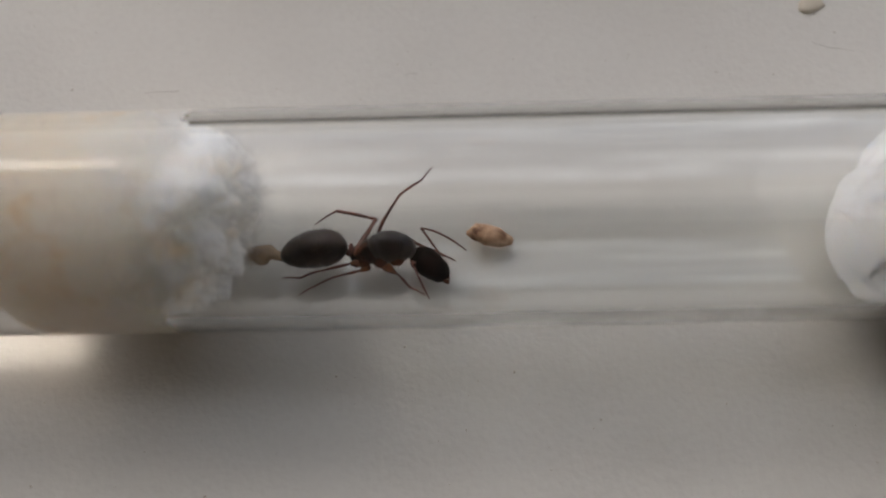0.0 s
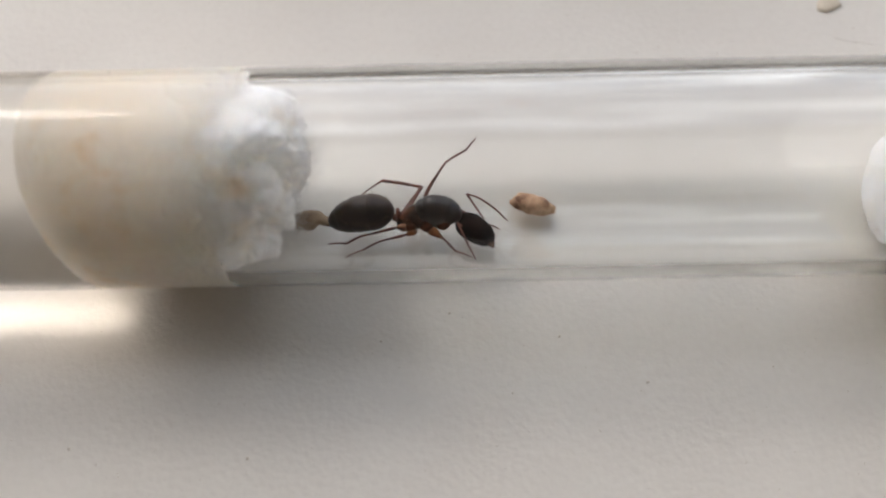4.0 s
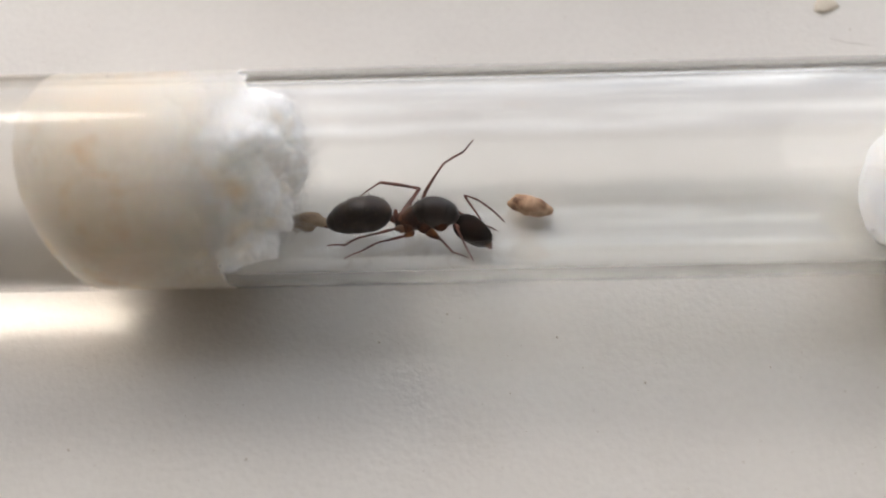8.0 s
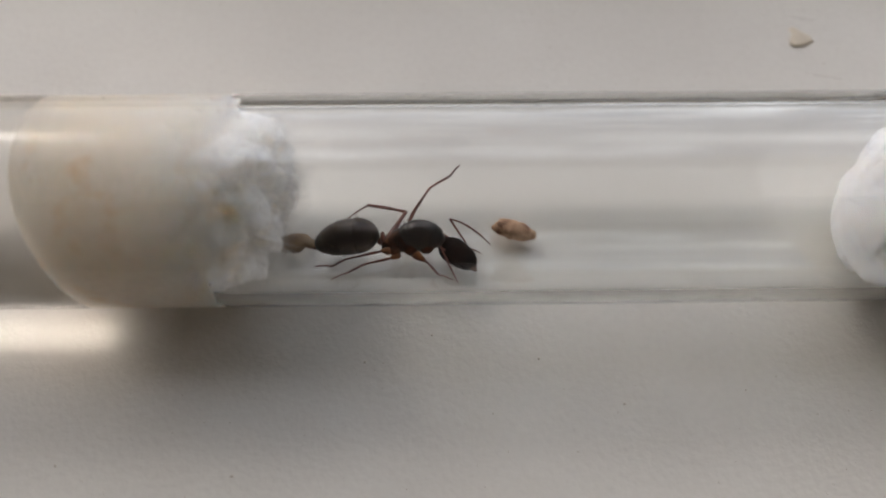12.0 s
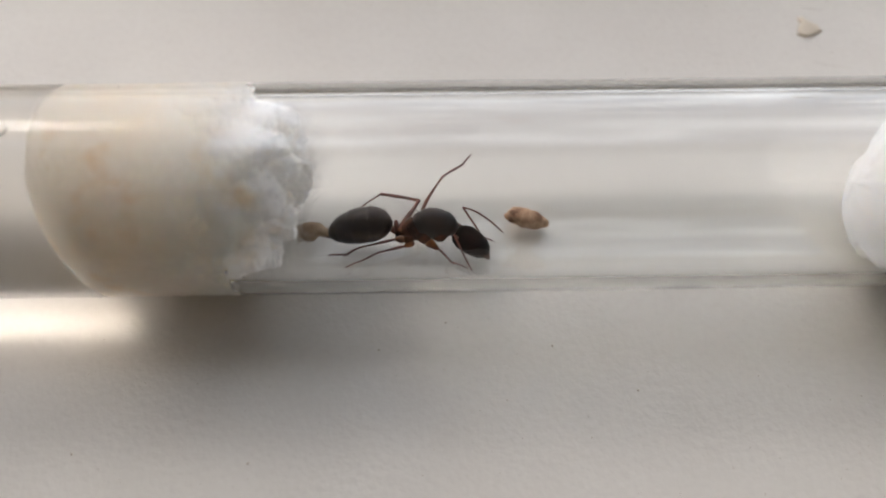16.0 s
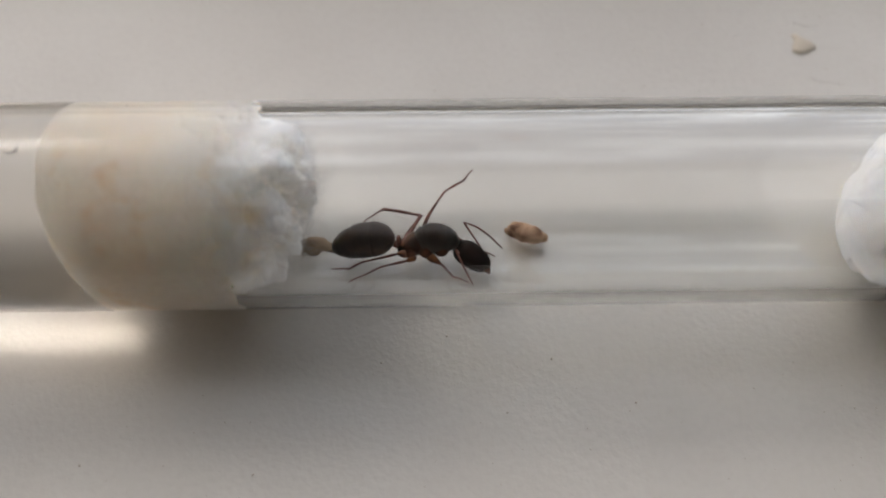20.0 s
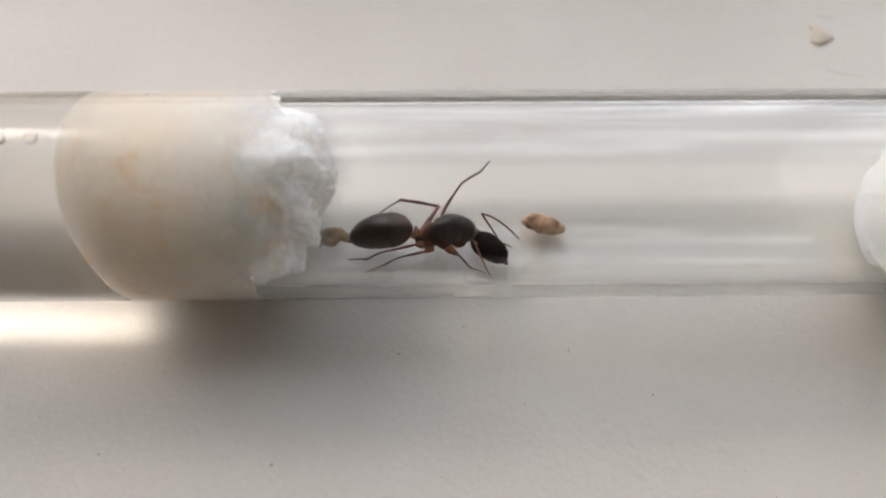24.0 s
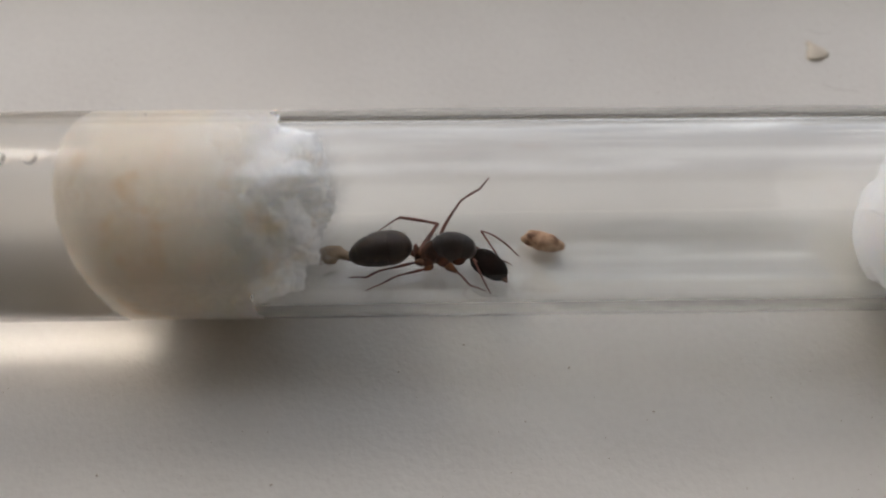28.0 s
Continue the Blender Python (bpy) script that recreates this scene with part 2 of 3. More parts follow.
SHELL = material("cocoon_skin", (0.42, 0.27, 0.14), 0.7)
shell_base = ramp(SHELL, noise_node(SHELL, 520, 4, 0.6), [(0.36, (0.16, 0.07, 0.035)), (0.45, (0.5, 0.3, 0.18)), (0.62, (0.7, 0.49, 0.33))])
shell_fine = ramp(SHELL, noise_node(SHELL, 3200, 3), [(0.3, (0.75, 0.72, 0.7)), (0.6, (1, 1, 1))])
colour_by(SHELL, tint(SHELL, shell_base, shell_fine))
bump(SHELL, noise_node(SHELL, 2600, 3, 0.6), 0.00005, 0.8)
SHELL_TIP = material("cocoon_tip", (0.07, 0.035, 0.018), 0.6)
HUSK = material("husk", (0.34, 0.24, 0.14), 0.7)
colour_by(HUSK, ramp(HUSK, noise_node(HUSK, 900, 4, 0.6, (0.4, 1, 1)), [(0.3, (0.18, 0.11, 0.06)), (0.7, (0.46, 0.34, 0.22))]))
FLAKE = material("paint_flake", (0.62, 0.55, 0.45), 0.6)
colour_by(FLAKE, ramp(FLAKE, noise_node(FLAKE, 900, 4), [(0.3, (0.62, 0.55, 0.45)), (0.7, (0.74, 0.67, 0.56))]))
DUST = material("brown_dust", (0.5, 0.44, 0.37), 0.9)
FIBRE = material("dark_fibre", (0.42, 0.37, 0.32), 0.8)


# ---- building ----
def smooth_mesh(name, verts, faces, materials, smooth=True, scale=MM):
    data = bpy.data.meshes.new(name)
    data.from_pydata([(x * scale, y * scale, z * scale) for x, y, z in verts], [], faces)
    for m in materials if isinstance(materials, (list, tuple)) else [materials]:
        data.materials.append(m)
    data.polygons.foreach_set("use_smooth", [smooth] * len(data.polygons))
    data.update()
    return data


def part(name, shape, m, parent=None, label="", at=None, smooth=True):
    """One mesh object from (verts, faces) in millimetres, under a thing or a part."""
    ob = new(name, smooth_mesh(name, *shape, m, smooth))
    if parent is not None:
        ob.parent = parent
    if at is not None:
        ob.matrix_basis = at
    if label:
        tagged(ob, label=label)
    return ob


def box(x0, y0, z0, x1, y1, z1):
    v = [(x, y, z) for x in (x0, x1) for y in (y0, y1) for z in (z0, z1)]
    return v, [(0, 1, 3, 2), (4, 6, 7, 5), (0, 4, 5, 1), (2, 3, 7, 6), (0, 2, 6, 4), (1, 5, 7, 3)]


def joined(*shapes):
    verts, faces = [], []
    for v, f in shapes:
        n = len(verts)
        verts += list(v)
        faces += [tuple(i + n for i in q) for q in f]
    return verts, faces


def loft(points, radii, n=16, up=(0, 0, 1), caps=True):
    """A skin round a line of points; radii: one number, or (across, up), for each."""
    points = [Vector(p) for p in points]
    verts, faces = [], []
    for i, p in enumerate(points):
        way = (points[min(i + 1, len(points) - 1)] - points[max(i - 1, 0)]).normalized()
        side = Vector(up).cross(way)
        side = side.normalized() if side.length > 1e-4 else Vector((0, 1, 0))
        top = way.cross(side)
        a, b = radii[i] if isinstance(radii[i], (tuple, list)) else (radii[i], radii[i])
        for k in range(n):
            w = 2 * math.pi * k / n
            verts.append(tuple(p + side * (a * math.cos(w)) + top * (b * math.sin(w))))
    for i in range(len(points) - 1):
        for k in range(n):
            j = (k + 1) % n
            faces.append((i * n + k, i * n + j, (i + 1) * n + j, (i + 1) * n + k))
    if caps:
        faces.append(tuple(range(n - 1, -1, -1)))
        faces.append(tuple((len(points) - 1) * n + k for k in range(n)))
    return verts, faces


def curve_points(points, steps=6):
    """A Catmull-Rom line through the points."""
    p = [Vector(q) for q in points]
    p = [2 * p[0] - p[1], *p, 2 * p[-1] - p[-2]]
    out = []
    for a, b, c, d in zip(p, p[1:], p[2:], p[3:]):
        for k in range(steps):
            t = k / steps
            out.append(0.5 * (2 * b + (c - a) * t + (2 * a - 5 * b + 4 * c - d) * t * t + (3 * b - a - 3 * c + d) * t ** 3))
    return out + [p[-2]]


def spread(values, count):
    """Numbers, or pairs of them, stretched evenly to count entries."""
    out = []
    for i in range(count):
        t = i / (count - 1) * (len(values) - 1)
        k = min(int(t), len(values) - 2)
        a, b = values[k], values[k + 1]
        s = t - k
        out.append(tuple(x + (y - x) * s for x, y in zip(a, b)) if isinstance(a, tuple) else a + (b - a) * s)
    return out


def tube_line(points, radii, n=8, steps=5):
    line = curve_points(points, steps)
    return loft(line, spread(radii, len(line)), n)


def blob(centre, radii, lumps=0.1, scale=1.0, seed=0, u=20, v=14):
    """An uneven round lump."""
    verts, faces = [], []
    off = Vector((seed * 7.31, seed * 3.7, seed * 1.9))
    for j in range(v + 1):
        a = math.pi * j / v
        for i in range(u):
            b = 2 * math.pi * i / u
            d = Vector((math.cos(a), math.sin(a) * math.cos(b), math.sin(a) * math.sin(b)))
            r = 1 + lumps * (noise.noise(d * scale * 1.7 + off) + 0.5 * noise.noise(d * scale * 4.1 + off))
            verts.append(tuple(centre[k] + d[k] * radii[k] * r for k in range(3)))
    for j in range(v):
        for i in range(u):
            k = (i + 1) % u
            faces.append((j * u + i, j * u + k, (j + 1) * u + k, (j + 1) * u + i))
    return verts, faces


# ---- the ledge and the house wall ----
def slab(name, x0, y0, z0, x1, y1, z1, m, parent=None):
    """A block in metres."""
    v, f = box(x0, y0, z0, x1, y1, z1)
    ob = new(name, smooth_mesh(name, v, f, m, False, 1.0))
    if parent is not None:
        ob.parent = parent
    return ob


def build_setting():
    sill = slab("window_sill", -0.8, -0.046, -0.03, 0.9, 0.036, 0.0, PAINT)
    tagged(sill, "white painted window sill with a fine orange-peel skin", "window sill", kind="structure")
    # unseen room added round the sill; its pale surfaces bounce fill light
    tagged(slab("floor", -1.4, -1.1, -0.92, 1.5, 0.1, -0.9, BOARDS), "pale wooden floor boards added out of view to bounce light", "floor", kind="structure")
    tagged(slab("ceiling", -1.4, -1.1, 1.9, 1.5, 0.1, 1.94, PLASTER), "white plastered ceiling added out of view to bounce fill light", "ceiling", kind="structure")
    # added out of view; its dark tone keeps the ant free of reflected haze
    tagged(slab("added_wall_south", -1.4, -1.2, -0.92, 1.5, -1.1, 1.94, HAZE_CUT), "dim brown wall added out of view, darkened to cut reflections in the glass", "wall", kind="structure")
    tagged(slab("wall_west", -1.5, -1.1, -0.92, -1.4, 0.3, 1.94, PLASTER), "off-white plastered side wall added out of view to bounce fill light", "wall", kind="structure")
    tagged(slab("wall_east", 1.5, -1.1, -0.92, 1.6, 0.3, 1.94, PLASTER), "off-white plastered side wall added out of view to bounce fill light", "wall", kind="structure")
    v, f = joined(box(-1.4, 0.1, -0.92, -0.8, 0.3, 1.9), box(0.9, 0.1, -0.92, 1.5, 0.3, 1.9),
                  box(-0.8, 0.1, -0.92, 0.9, 0.3, -0.03))
    north = new("wall_north", smooth_mesh("wall_north", v, f, PLASTER, False, 1.0))
    tagged(north, "off-white plastered side wall added out of view to bounce fill light, open above the sill", "wall", kind="structure")
    window = tagged(new("window_1"), "white painted frame of the opening behind the sill", "window", kind="structure")
    for name, b in (("frame_side", (-0.8, 0.036, -0.03, -0.75, 0.1, 1.75)), ("frame_side", (0.85, 0.036, -0.03, 0.9, 0.1, 1.75)),
                    ("bottom_rail", (-0.75, 0.04, -0.03, 0.85, 0.1, 0.007))):
        slab(name, *b, PAINT, window)
    # unseen overhang added to close off the high sky
    tagged(slab("eave", -2.2, 0.1, 1.94, 2.4, 0.5, 2.02, EAVE), "boarded eave added out of view over the window to block high sky", "eave", kind="structure")
    ground = slab("ground", -900, -900, -3.2, 900, 1800, -3.0, SOIL)
    tagged(ground, "grass and soil outside the window", "ground", kind="structure")


build_setting()


# ---- the test tube ----
R_OUT, R_IN, AXIS = 8.3, 7.25, 8.3
X_CLOSED, X_WET, X_OPEN = -96.0, -21.6, 60.0


def ring(x, r, n=256):
    return [(x, r * math.cos(2 * math.pi * k / n), AXIS + r * math.sin(2 * math.pi * k / n)) for k in range(n)]


def revolved(profile, n=256):
    """A closed skin round the tube's axis from (x, radius) rows; a radius of 0 closes an end. Also, which row each face starts from."""
    verts, faces, rows, starts = [], [], [], []
    for x, r in profile:
        starts.append((len(verts), r == 0))
        verts += [(x, 0, AXIS)] if r == 0 else ring(x, r, n)
    for i, ((a, pa), (b, pb)) in enumerate(zip(starts, starts[1:])):
        for k in range(n):
            j = (k + 1) % n
            if pa:
                faces.append((a, b + k, b + j))
            elif pb:
                faces.append((a + k, b, a + j))
            else:
                faces.append((a + k, b + k, b + j, a + j))
            rows.append(i)
    return verts, faces, rows


def wet_edge(side):
    """How far along the tube the glass is wet, for a direction round the axis: lobed, and furthest on the sunny side."""
    up = 0.89 * side.y + 0.46 * side.z
    rim = max(0.0, (abs(up) - 0.84) / 0.16)
    rim = rim * rim * (3 - 2 * rim)
    return -22.4 + 3.6 * max(0.0, up) ** 2 + 1.2 * max(0.0, -up) ** 2 - (1.2 * rim if up > 0 else 0.0) + 1.3 * noise.noise(side * 1.6 + Vector((4, 0, 0))) + 0.9 * noise.noise(side * 5.0)


def wetted(shape):
    """The edge to which the water has crept along the glass is uneven."""
    out = []
    for x, y, z in shape[0]:
        if x == X_WET and abs(y) + abs(z - AXIS) > 1:
            d = Vector((0, y, z - AXIS)).normalized()
            x = wet_edge(d)
        out.append((x, y, z))
    return out, shape[1]


def build_tube():
    outer = [(X_CLOSED + R_OUT * (1 - math.cos(a)), R_OUT * math.sin(a)) for a in [math.pi / 2 * k / 14 for k in range(15)]]
    outer[0] = (X_CLOSED, 0)
    outer += [(x, R_OUT) for x in (-60, -40, X_WET, 0, 30, X_OPEN - 1.5)]
    rim = [(X_OPEN - 0.6, R_OUT + 0.35), (X_OPEN, R_OUT + 0.3), (X_OPEN + 0.25, (R_OUT + R_IN) / 2 + 0.1), (X_OPEN, R_IN + 0.05), (X_OPEN - 0.6, R_IN)]
    inner = [(x, R_IN) for x in (30, 0, X_WET)]
    # the wet end is one clear body with the water in it; the dry end is a shell
    tube = tagged(new("test_tube"), "clear glass test tube lying on the white sill", "test tube")
    at = next(i for i, (x, r) in enumerate(outer) if x == X_WET)
    wet = wetted(revolved(outer[:at + 1])[:2])
    dry = wetted(revolved(outer[at:] + rim + inner)[:2])
    closed = part("closed_end", (wet[0], [tuple(reversed(f)) for f in wet[1]]), WET_GLASS, tube, "water-filled closed end of the glass tube")
    barrel = part("barrel", (dry[0], [tuple(reversed(f)) for f in dry[1]]), GLASS, tube, "dry clear glass barrel with a rolled rim")
    water_rows = [(X_WET, 0), (X_WET, R_IN - 0.02)]
    water_rows += [(x, R_IN - 0.02) for x in (-30, -60)]
    water_rows += [(X_CLOSED + 1.05 + R_IN * (1 - math.cos(a)), (R_IN - 0.02) * math.sin(a)) for a in [math.pi / 2 * k / 10 for k in range(10, -1, -1)]]
    water_rows[-1] = (X_CLOSED + 1.05, 0)
    verts, faces, rows = revolved(water_rows, 64)
    water = new("water", smooth_mesh("water", verts, faces, WATER))
    tagged(water, "clear water filling the closed end of the tube", "water")
    for x, y, r, s in ((-39.4, 0.75, 0.62, 0), (-37.0, 0.8, 0.52, 1)):
        z = AXIS + math.sqrt((R_IN - 0.55 * r) ** 2 - y * y) - 0.04
        b = new("air_bubble", smooth_mesh("air_bubble", *blob((0, 0, 0), (r, r * 0.95, r * 0.5), 0.0, 1, s, 28, 18), AIR_IN_WATER))
        b.matrix_basis = pose(x * MM, y * MM, z * MM)
        tagged(b, "small round air bubble under the top of the glass", "bubble", "bubbles in the water")


build_tube()


def cotton_skin(ends, radius_at, count=90, n=72, rough=0.25, scale=0.5, seed=0):
    """A plug of matted cotton along the tube: ends(angle) gives its two ends, radius_at(s) its width from 0 to 1."""
    verts, faces = [], []
    off = Vector((seed * 5.3, seed * 2.1, seed))
    for i in range(count + 1):
        s = i / count
        for k in range(n):
            w = 2 * math.pi * k / n
            r0 = radius_at(s)
            x0, x1 = ends(w, r0 / 7.15)
            x = x0 + (x1 - x0) * s
            p = Vector((x, r0 * math.cos(w), r0 * math.sin(w)))
            d = rough * (noise.noise(p * scale + off) + 0.6 * noise.noise(p * scale * 2.3 + off) + 0.35 * noise.noise(p * scale * 5.1 + off))
            r = max(0.0, min(7.18, r0 * (1 + d * 0.35) + (d if r0 < 6.85 else min(d, 0))))
            verts.append((x + 0.7 * d, r * math.cos(w), AXIS + r * math.sin(w)))
    for i in range(count):
        for k in range(n):
            j = (k + 1) % n
            faces.append((i * n + k, i * n + j, (i + 1) * n + j, (i + 1) * n + k))
    faces.append(tuple(range(n - 1, -1, -1)))
    faces.append(tuple(count * n + k for k in range(n)))
    return verts, faces


def billow(p):
    """Rounded tufts, large and small: 0 in the creases between them, near 1 on top."""
    total = 0.0
    for size, share in ((0.28, 0.55), (0.7, 0.27), (1.8, 0.12), (4.4, 0.06)):
        total += share * min(1.0, 2.2 * math.sqrt(noise.noise(p * size) ** 2 + 0.008))
    return total


def cotton_plug(x0, tip, rows=230, n=220):
    """One body of cotton: a smooth soaked dome at one end, running out into loose tufts. Also where fibres may grow from."""
    verts, faces, roots = [], [], []
    off = Vector((21.2, 8.4, 4.0))
    start = 5.0
    for i in range(rows + 1):
        s = i / rows
        for k in range(n):
            w = 2 * math.pi * k / n
            side = Vector((0, math.cos(w), math.sin(w)))
            up = 0.89 * side.y + 0.46 * side.z
            last = tip + 0.5 * up
            neck = 5.0
            if s < 0.22:
                h = math.pi / 2 * s / 0.22
                q = math.sin(h)
                p = Vector((x0 + start * (1 - math.cos(h)) + 1.6 * q * (0.2 - up), 0, 0)) + side * (7.18 * q)
                normal, loose = side, 0.0
            else:
                begin, end = x0 + start + 1.6 * (0.2 - up), last - neck
                if s < 0.62:
                    p = Vector((begin + (end - begin) * (s - 0.22) / 0.4, 0, 0)) + side * 7.18
                    normal = side
                else:
                    h = math.pi / 2 * (s - 0.62) / 0.38
                    p = Vector((end + (tip + 0.4 - end) * math.sin(h), 0, 0)) + side * (7.18 * math.cos(h) ** 0.75)
                    p += Vector((0, 0.89, 0.46)) * (2.2 * math.sin(h) ** 2)
                    normal = (side * math.cos(h) + Vector((1, 0, 0)) * math.sin(h)).normalized()
                loose = max(0.0, min(1.0, (p.x - (wet_edge(side) + 1.0 - 1.2 * max(0.0, -up) ** 2)) / 3.2))
                loose = loose * loose * (3 - 2 * loose)
            lift = loose * (2.8 * billow(p + off) - 1.8) - 0.7 * loose * max(0.0, up) * math.exp(-((p.x + 20.4 - 0.5 * up) / 0.45) ** 2)
            lift -= 0.55 * (1 - loose) * max(0.0, min(1.0, (p.x + 26.5) / 4)) * max(0.0, 0.62 - billow(p * 1.6 + off))
            lift += 0.04 * (1 - loose) * (noise.noise(p * 0.5) - 1)
            q = p + normal * lift
            c = Vector((0, q.y, q.z))
            wall = 7.18 - 0.7 * loose * max(0.0, 0.2 - up)
            if c.length > wall:
                c *= wall / c.length
            at = (q.x, c.y, AXIS + c.z)
            verts.append(at)
            if loose > 0.35:
                roots.append((at, normal))
    for i in range(rows):
        for k in range(n):
            j = (k + 1) % n
            faces.append((i * n + k, i * n + j, (i + 1) * n + j, (i + 1) * n + k))
    return (verts, faces), roots


def fibres(count, start, way, length, seed, thick=0.02):
    """Loose cotton fibres: start(rng) and way(rng, p) give where each begins and where it heads."""
    rng = random.Random(seed)
    shapes = []
    for _ in range(count):
        p = Vector(start(rng))
        d = Vector(way(rng, p)).normalized()
        long = length * rng.uniform(0.4, 1.2)
        bend = Vector((rng.uniform(-1, 1), rng.uniform(-1, 1), rng.uniform(-1, 1)))
        pts = []
        for k in range(5):
            t = k / 4
            q = p + d * (long * t) + bend * (long * 0.5 * t * t) + Vector((0, 0.12, 0.08)) * math.sin(6 * t + p.x)
            c = Vector((0, q.y, q.z - AXIS))
            if c.length > 7.1:
                c *= 7.1 / c.length
            pts.append((q.x, c.y, AXIS + c.z))
        r = thick * rng.uniform(0.6, 1.3)
        shapes.append(loft(pts, [r, r, r * 0.9, r * 0.8, r * 0.5], 3, (0.3, 0.2, 1), False))
    return joined(*shapes)


def build_cotton():
    plug = tagged(new("cotton_plug"), "wet cream cotton plug with brown stains and a dry fluffy end", "cotton plug")
    wool, roots = cotton_plug(-36.5, -16.6)
    part("wool_body", wool, COTTON, plug, "damp cream cotton pressed on the glass, white and fluffy where dry")

    def start(rng):
        return rng.choice(roots)[0]

    def way(rng, p):
        return 0.45 + rng.uniform(-1, 1), p.y * 0.13 + rng.uniform(-1, 1), (p.z - AXIS) * 0.13 + rng.uniform(-1, 1)

    tagged(part("loose_fibres", fibres(4500, start, way, 2.0, 5, 0.005), THREAD, plug, "fine loose white cotton fibres"), kind="stuff")

    def right_ends(w, q):
        up = 0.89 * math.cos(w) + 0.46 * math.sin(w)
        return 27.0 + 2.4 * (up + 0.4) * q + 0.45 * q * noise.noise(Vector((2.2 * math.cos(w), 2.2 * math.sin(w), 3.0))), 66.0

    def right_radius(s):
        if s < 0.13:
            return 7.15 * math.sqrt(max(0.0, 1 - (1 - s / 0.13) ** 2))
        return 7.15 if s < 0.9 else 7.15 - 2.2 * ((s - 0.9) / 0.1) ** 2

    end = tagged(new("cotton_stopper"), "clean white cotton stopper closing the open end of the tube", "cotton stopper")
    part("packed_body", cotton_skin(right_ends, right_radius, 240, 120, 0.34, 0.5, 9), COTTON_NEW, end)

    def front(rng):
        w, r = rng.uniform(0, 2 * math.pi), 6.6 * math.sqrt(rng.random())
        return 28.0 + rng.uniform(0, 2.0) + 0.07 * r * r, r * math.cos(w), AXIS + r * math.sin(w)

    def forward(rng, p):
        return -0.7 + rng.uniform(-0.6, 0.9), p.y * 0.08 + rng.uniform(-1, 1), (p.z - AXIS) * 0.08 + rng.uniform(-1, 1)

    tagged(part("loose_fibres", fibres(260, front, forward, 2.2, 6, 0.004), THREAD, end, "fine loose white cotton fibres"), kind="stuff")


build_cotton()


# ---- the ant ----
ANT = tagged(new("ant"), "dark brown ant with reddish legs on the glass inside the tube", "ant")
ANT.matrix_basis = pose(-7.5 * MM, -1.6 * MM, 2.77 * MM, -32, 0, 0)


def on_glass(p):
    """The point, moved up if need be to lie inside the glass."""
    p = Vector(p)
    for _ in range(60):
        q = ANT.matrix_basis.to_3x3() @ p
        if math.hypot(q.y - 1.6, q.z + 2.77 - AXIS) <= 7.17:
            break
        p += Vector((0, -0.043, 0.027))
    return p


def leg(side, hip, knee, ankle, toe, thick=1.0, coxa=None, bow=(0, 0, 0), stout=0.36):
    """A leg: its hip joint, with thigh, shin and jointed foot of their own."""
    hip, knee, ankle, toe = (on_glass(p) for p in (hip, knee, ankle, toe))
    c = Vector(coxa) if coxa else hip + Vector((0, -0.3 if hip.y > 0 else 0.3, 0.1))
    joint = part("leg", loft(curve_points([c, c.lerp(hip, 0.5), hip + (hip - c) * 0.15], 5), spread([stout * 0.6, stout, stout * 1.02, stout * 0.75, stout * 0.4], 11), 14), AMBER, ANT, side)
    mid = hip.lerp(knee, 0.4) + Vector(bow)
    line = curve_points([hip, mid, knee], 7)
    part("femur", loft(line, spread([r * thick for r in (0.1, 0.17, 0.2, 0.185, 0.15, 0.115, 0.13)], len(line)), 12), LEG, joint)
    mid = knee.lerp(ankle, 0.5) + Vector((0, 0, 0.05))
    line = curve_points([knee, mid, ankle], 6)
    part("tibia", loft(line, spread([r * (0.3 + 0.7 * thick) for r in (0.13, 0.095, 0.125, 0.13, 0.115, 0.12)], len(line)), 10), LEG, joint)
    spur = ankle.lerp(toe, 0.14)
    part("spur", loft([ankle, ankle.lerp(spur, 0.5) + Vector((0, -0.04, -0.05)), spur + Vector((0, -0.1, -0.14))], [0.03, 0.025, 0.008], 5), AMBER, joint)
    sag = on_glass(ankle.lerp(toe, 0.55) + Vector((0, 0, 0.06)))
    line = curve_points([ankle, sag, toe], 10)
    part("tarsus", loft(line, [r * (1.3 if i in (9, 12, 15, 18) else 1.0) for i, r in enumerate(spread([0.085, 0.072, 0.06, 0.055], len(line)))], 8), LEG, joint)
    way = (toe - sag).normalized()
    claws = [loft([toe, toe + way * 0.1 + Vector((0, w, 0.03)), toe + way * 0.16 + Vector((0, w * 1.6, -0.04))], [0.03, 0.022, 0.006], 5) for w in (-0.06, 0.06)]
    part("claw", joined(*claws), AMBER, joint)
    return joint


def plate(line, wide, steps=6, n=36, grain=0.012, seed=0, grooves=()):
    """A body plate lofted along a line; grooves: (where from 0 to 1, depth, width)."""
    smooth_line = curve_points(line, steps)
    radii = spread(wide, len(smooth_line))
    out = []
    for i, (x, y) in enumerate(radii):
        s = i / (len(radii) - 1)
        k = 1 - sum(d * math.exp(-(((s - at) / w) ** 2)) for at, d, w in grooves)
        out.append((x * k, y * k))
    v, f = loft(smooth_line, out, n)
    off = Vector((seed * 3.1, 1.7, seed))
    return [tuple(Vector(p) * (1 + grain * noise.noise(Vector(p) * 2.2 + off))) for p in v], f


def bristle_row(rng, count, root):
    """Short hairs; root(rng) gives where one stands and its outward way."""
    hairs = []
    for _ in range(count):
        p, d = root(rng)
        tip = p + d * rng.uniform(0.14, 0.36) + Vector((-0.2, 0, 0)) * rng.uniform(0.2, 1)
        hairs.append(loft([p, p.lerp(tip, 0.6) + d * 0.02, tip], [0.011, 0.008, 0.004], 3, (0.2, 1, 0.1), False))
    return joined(*hairs)


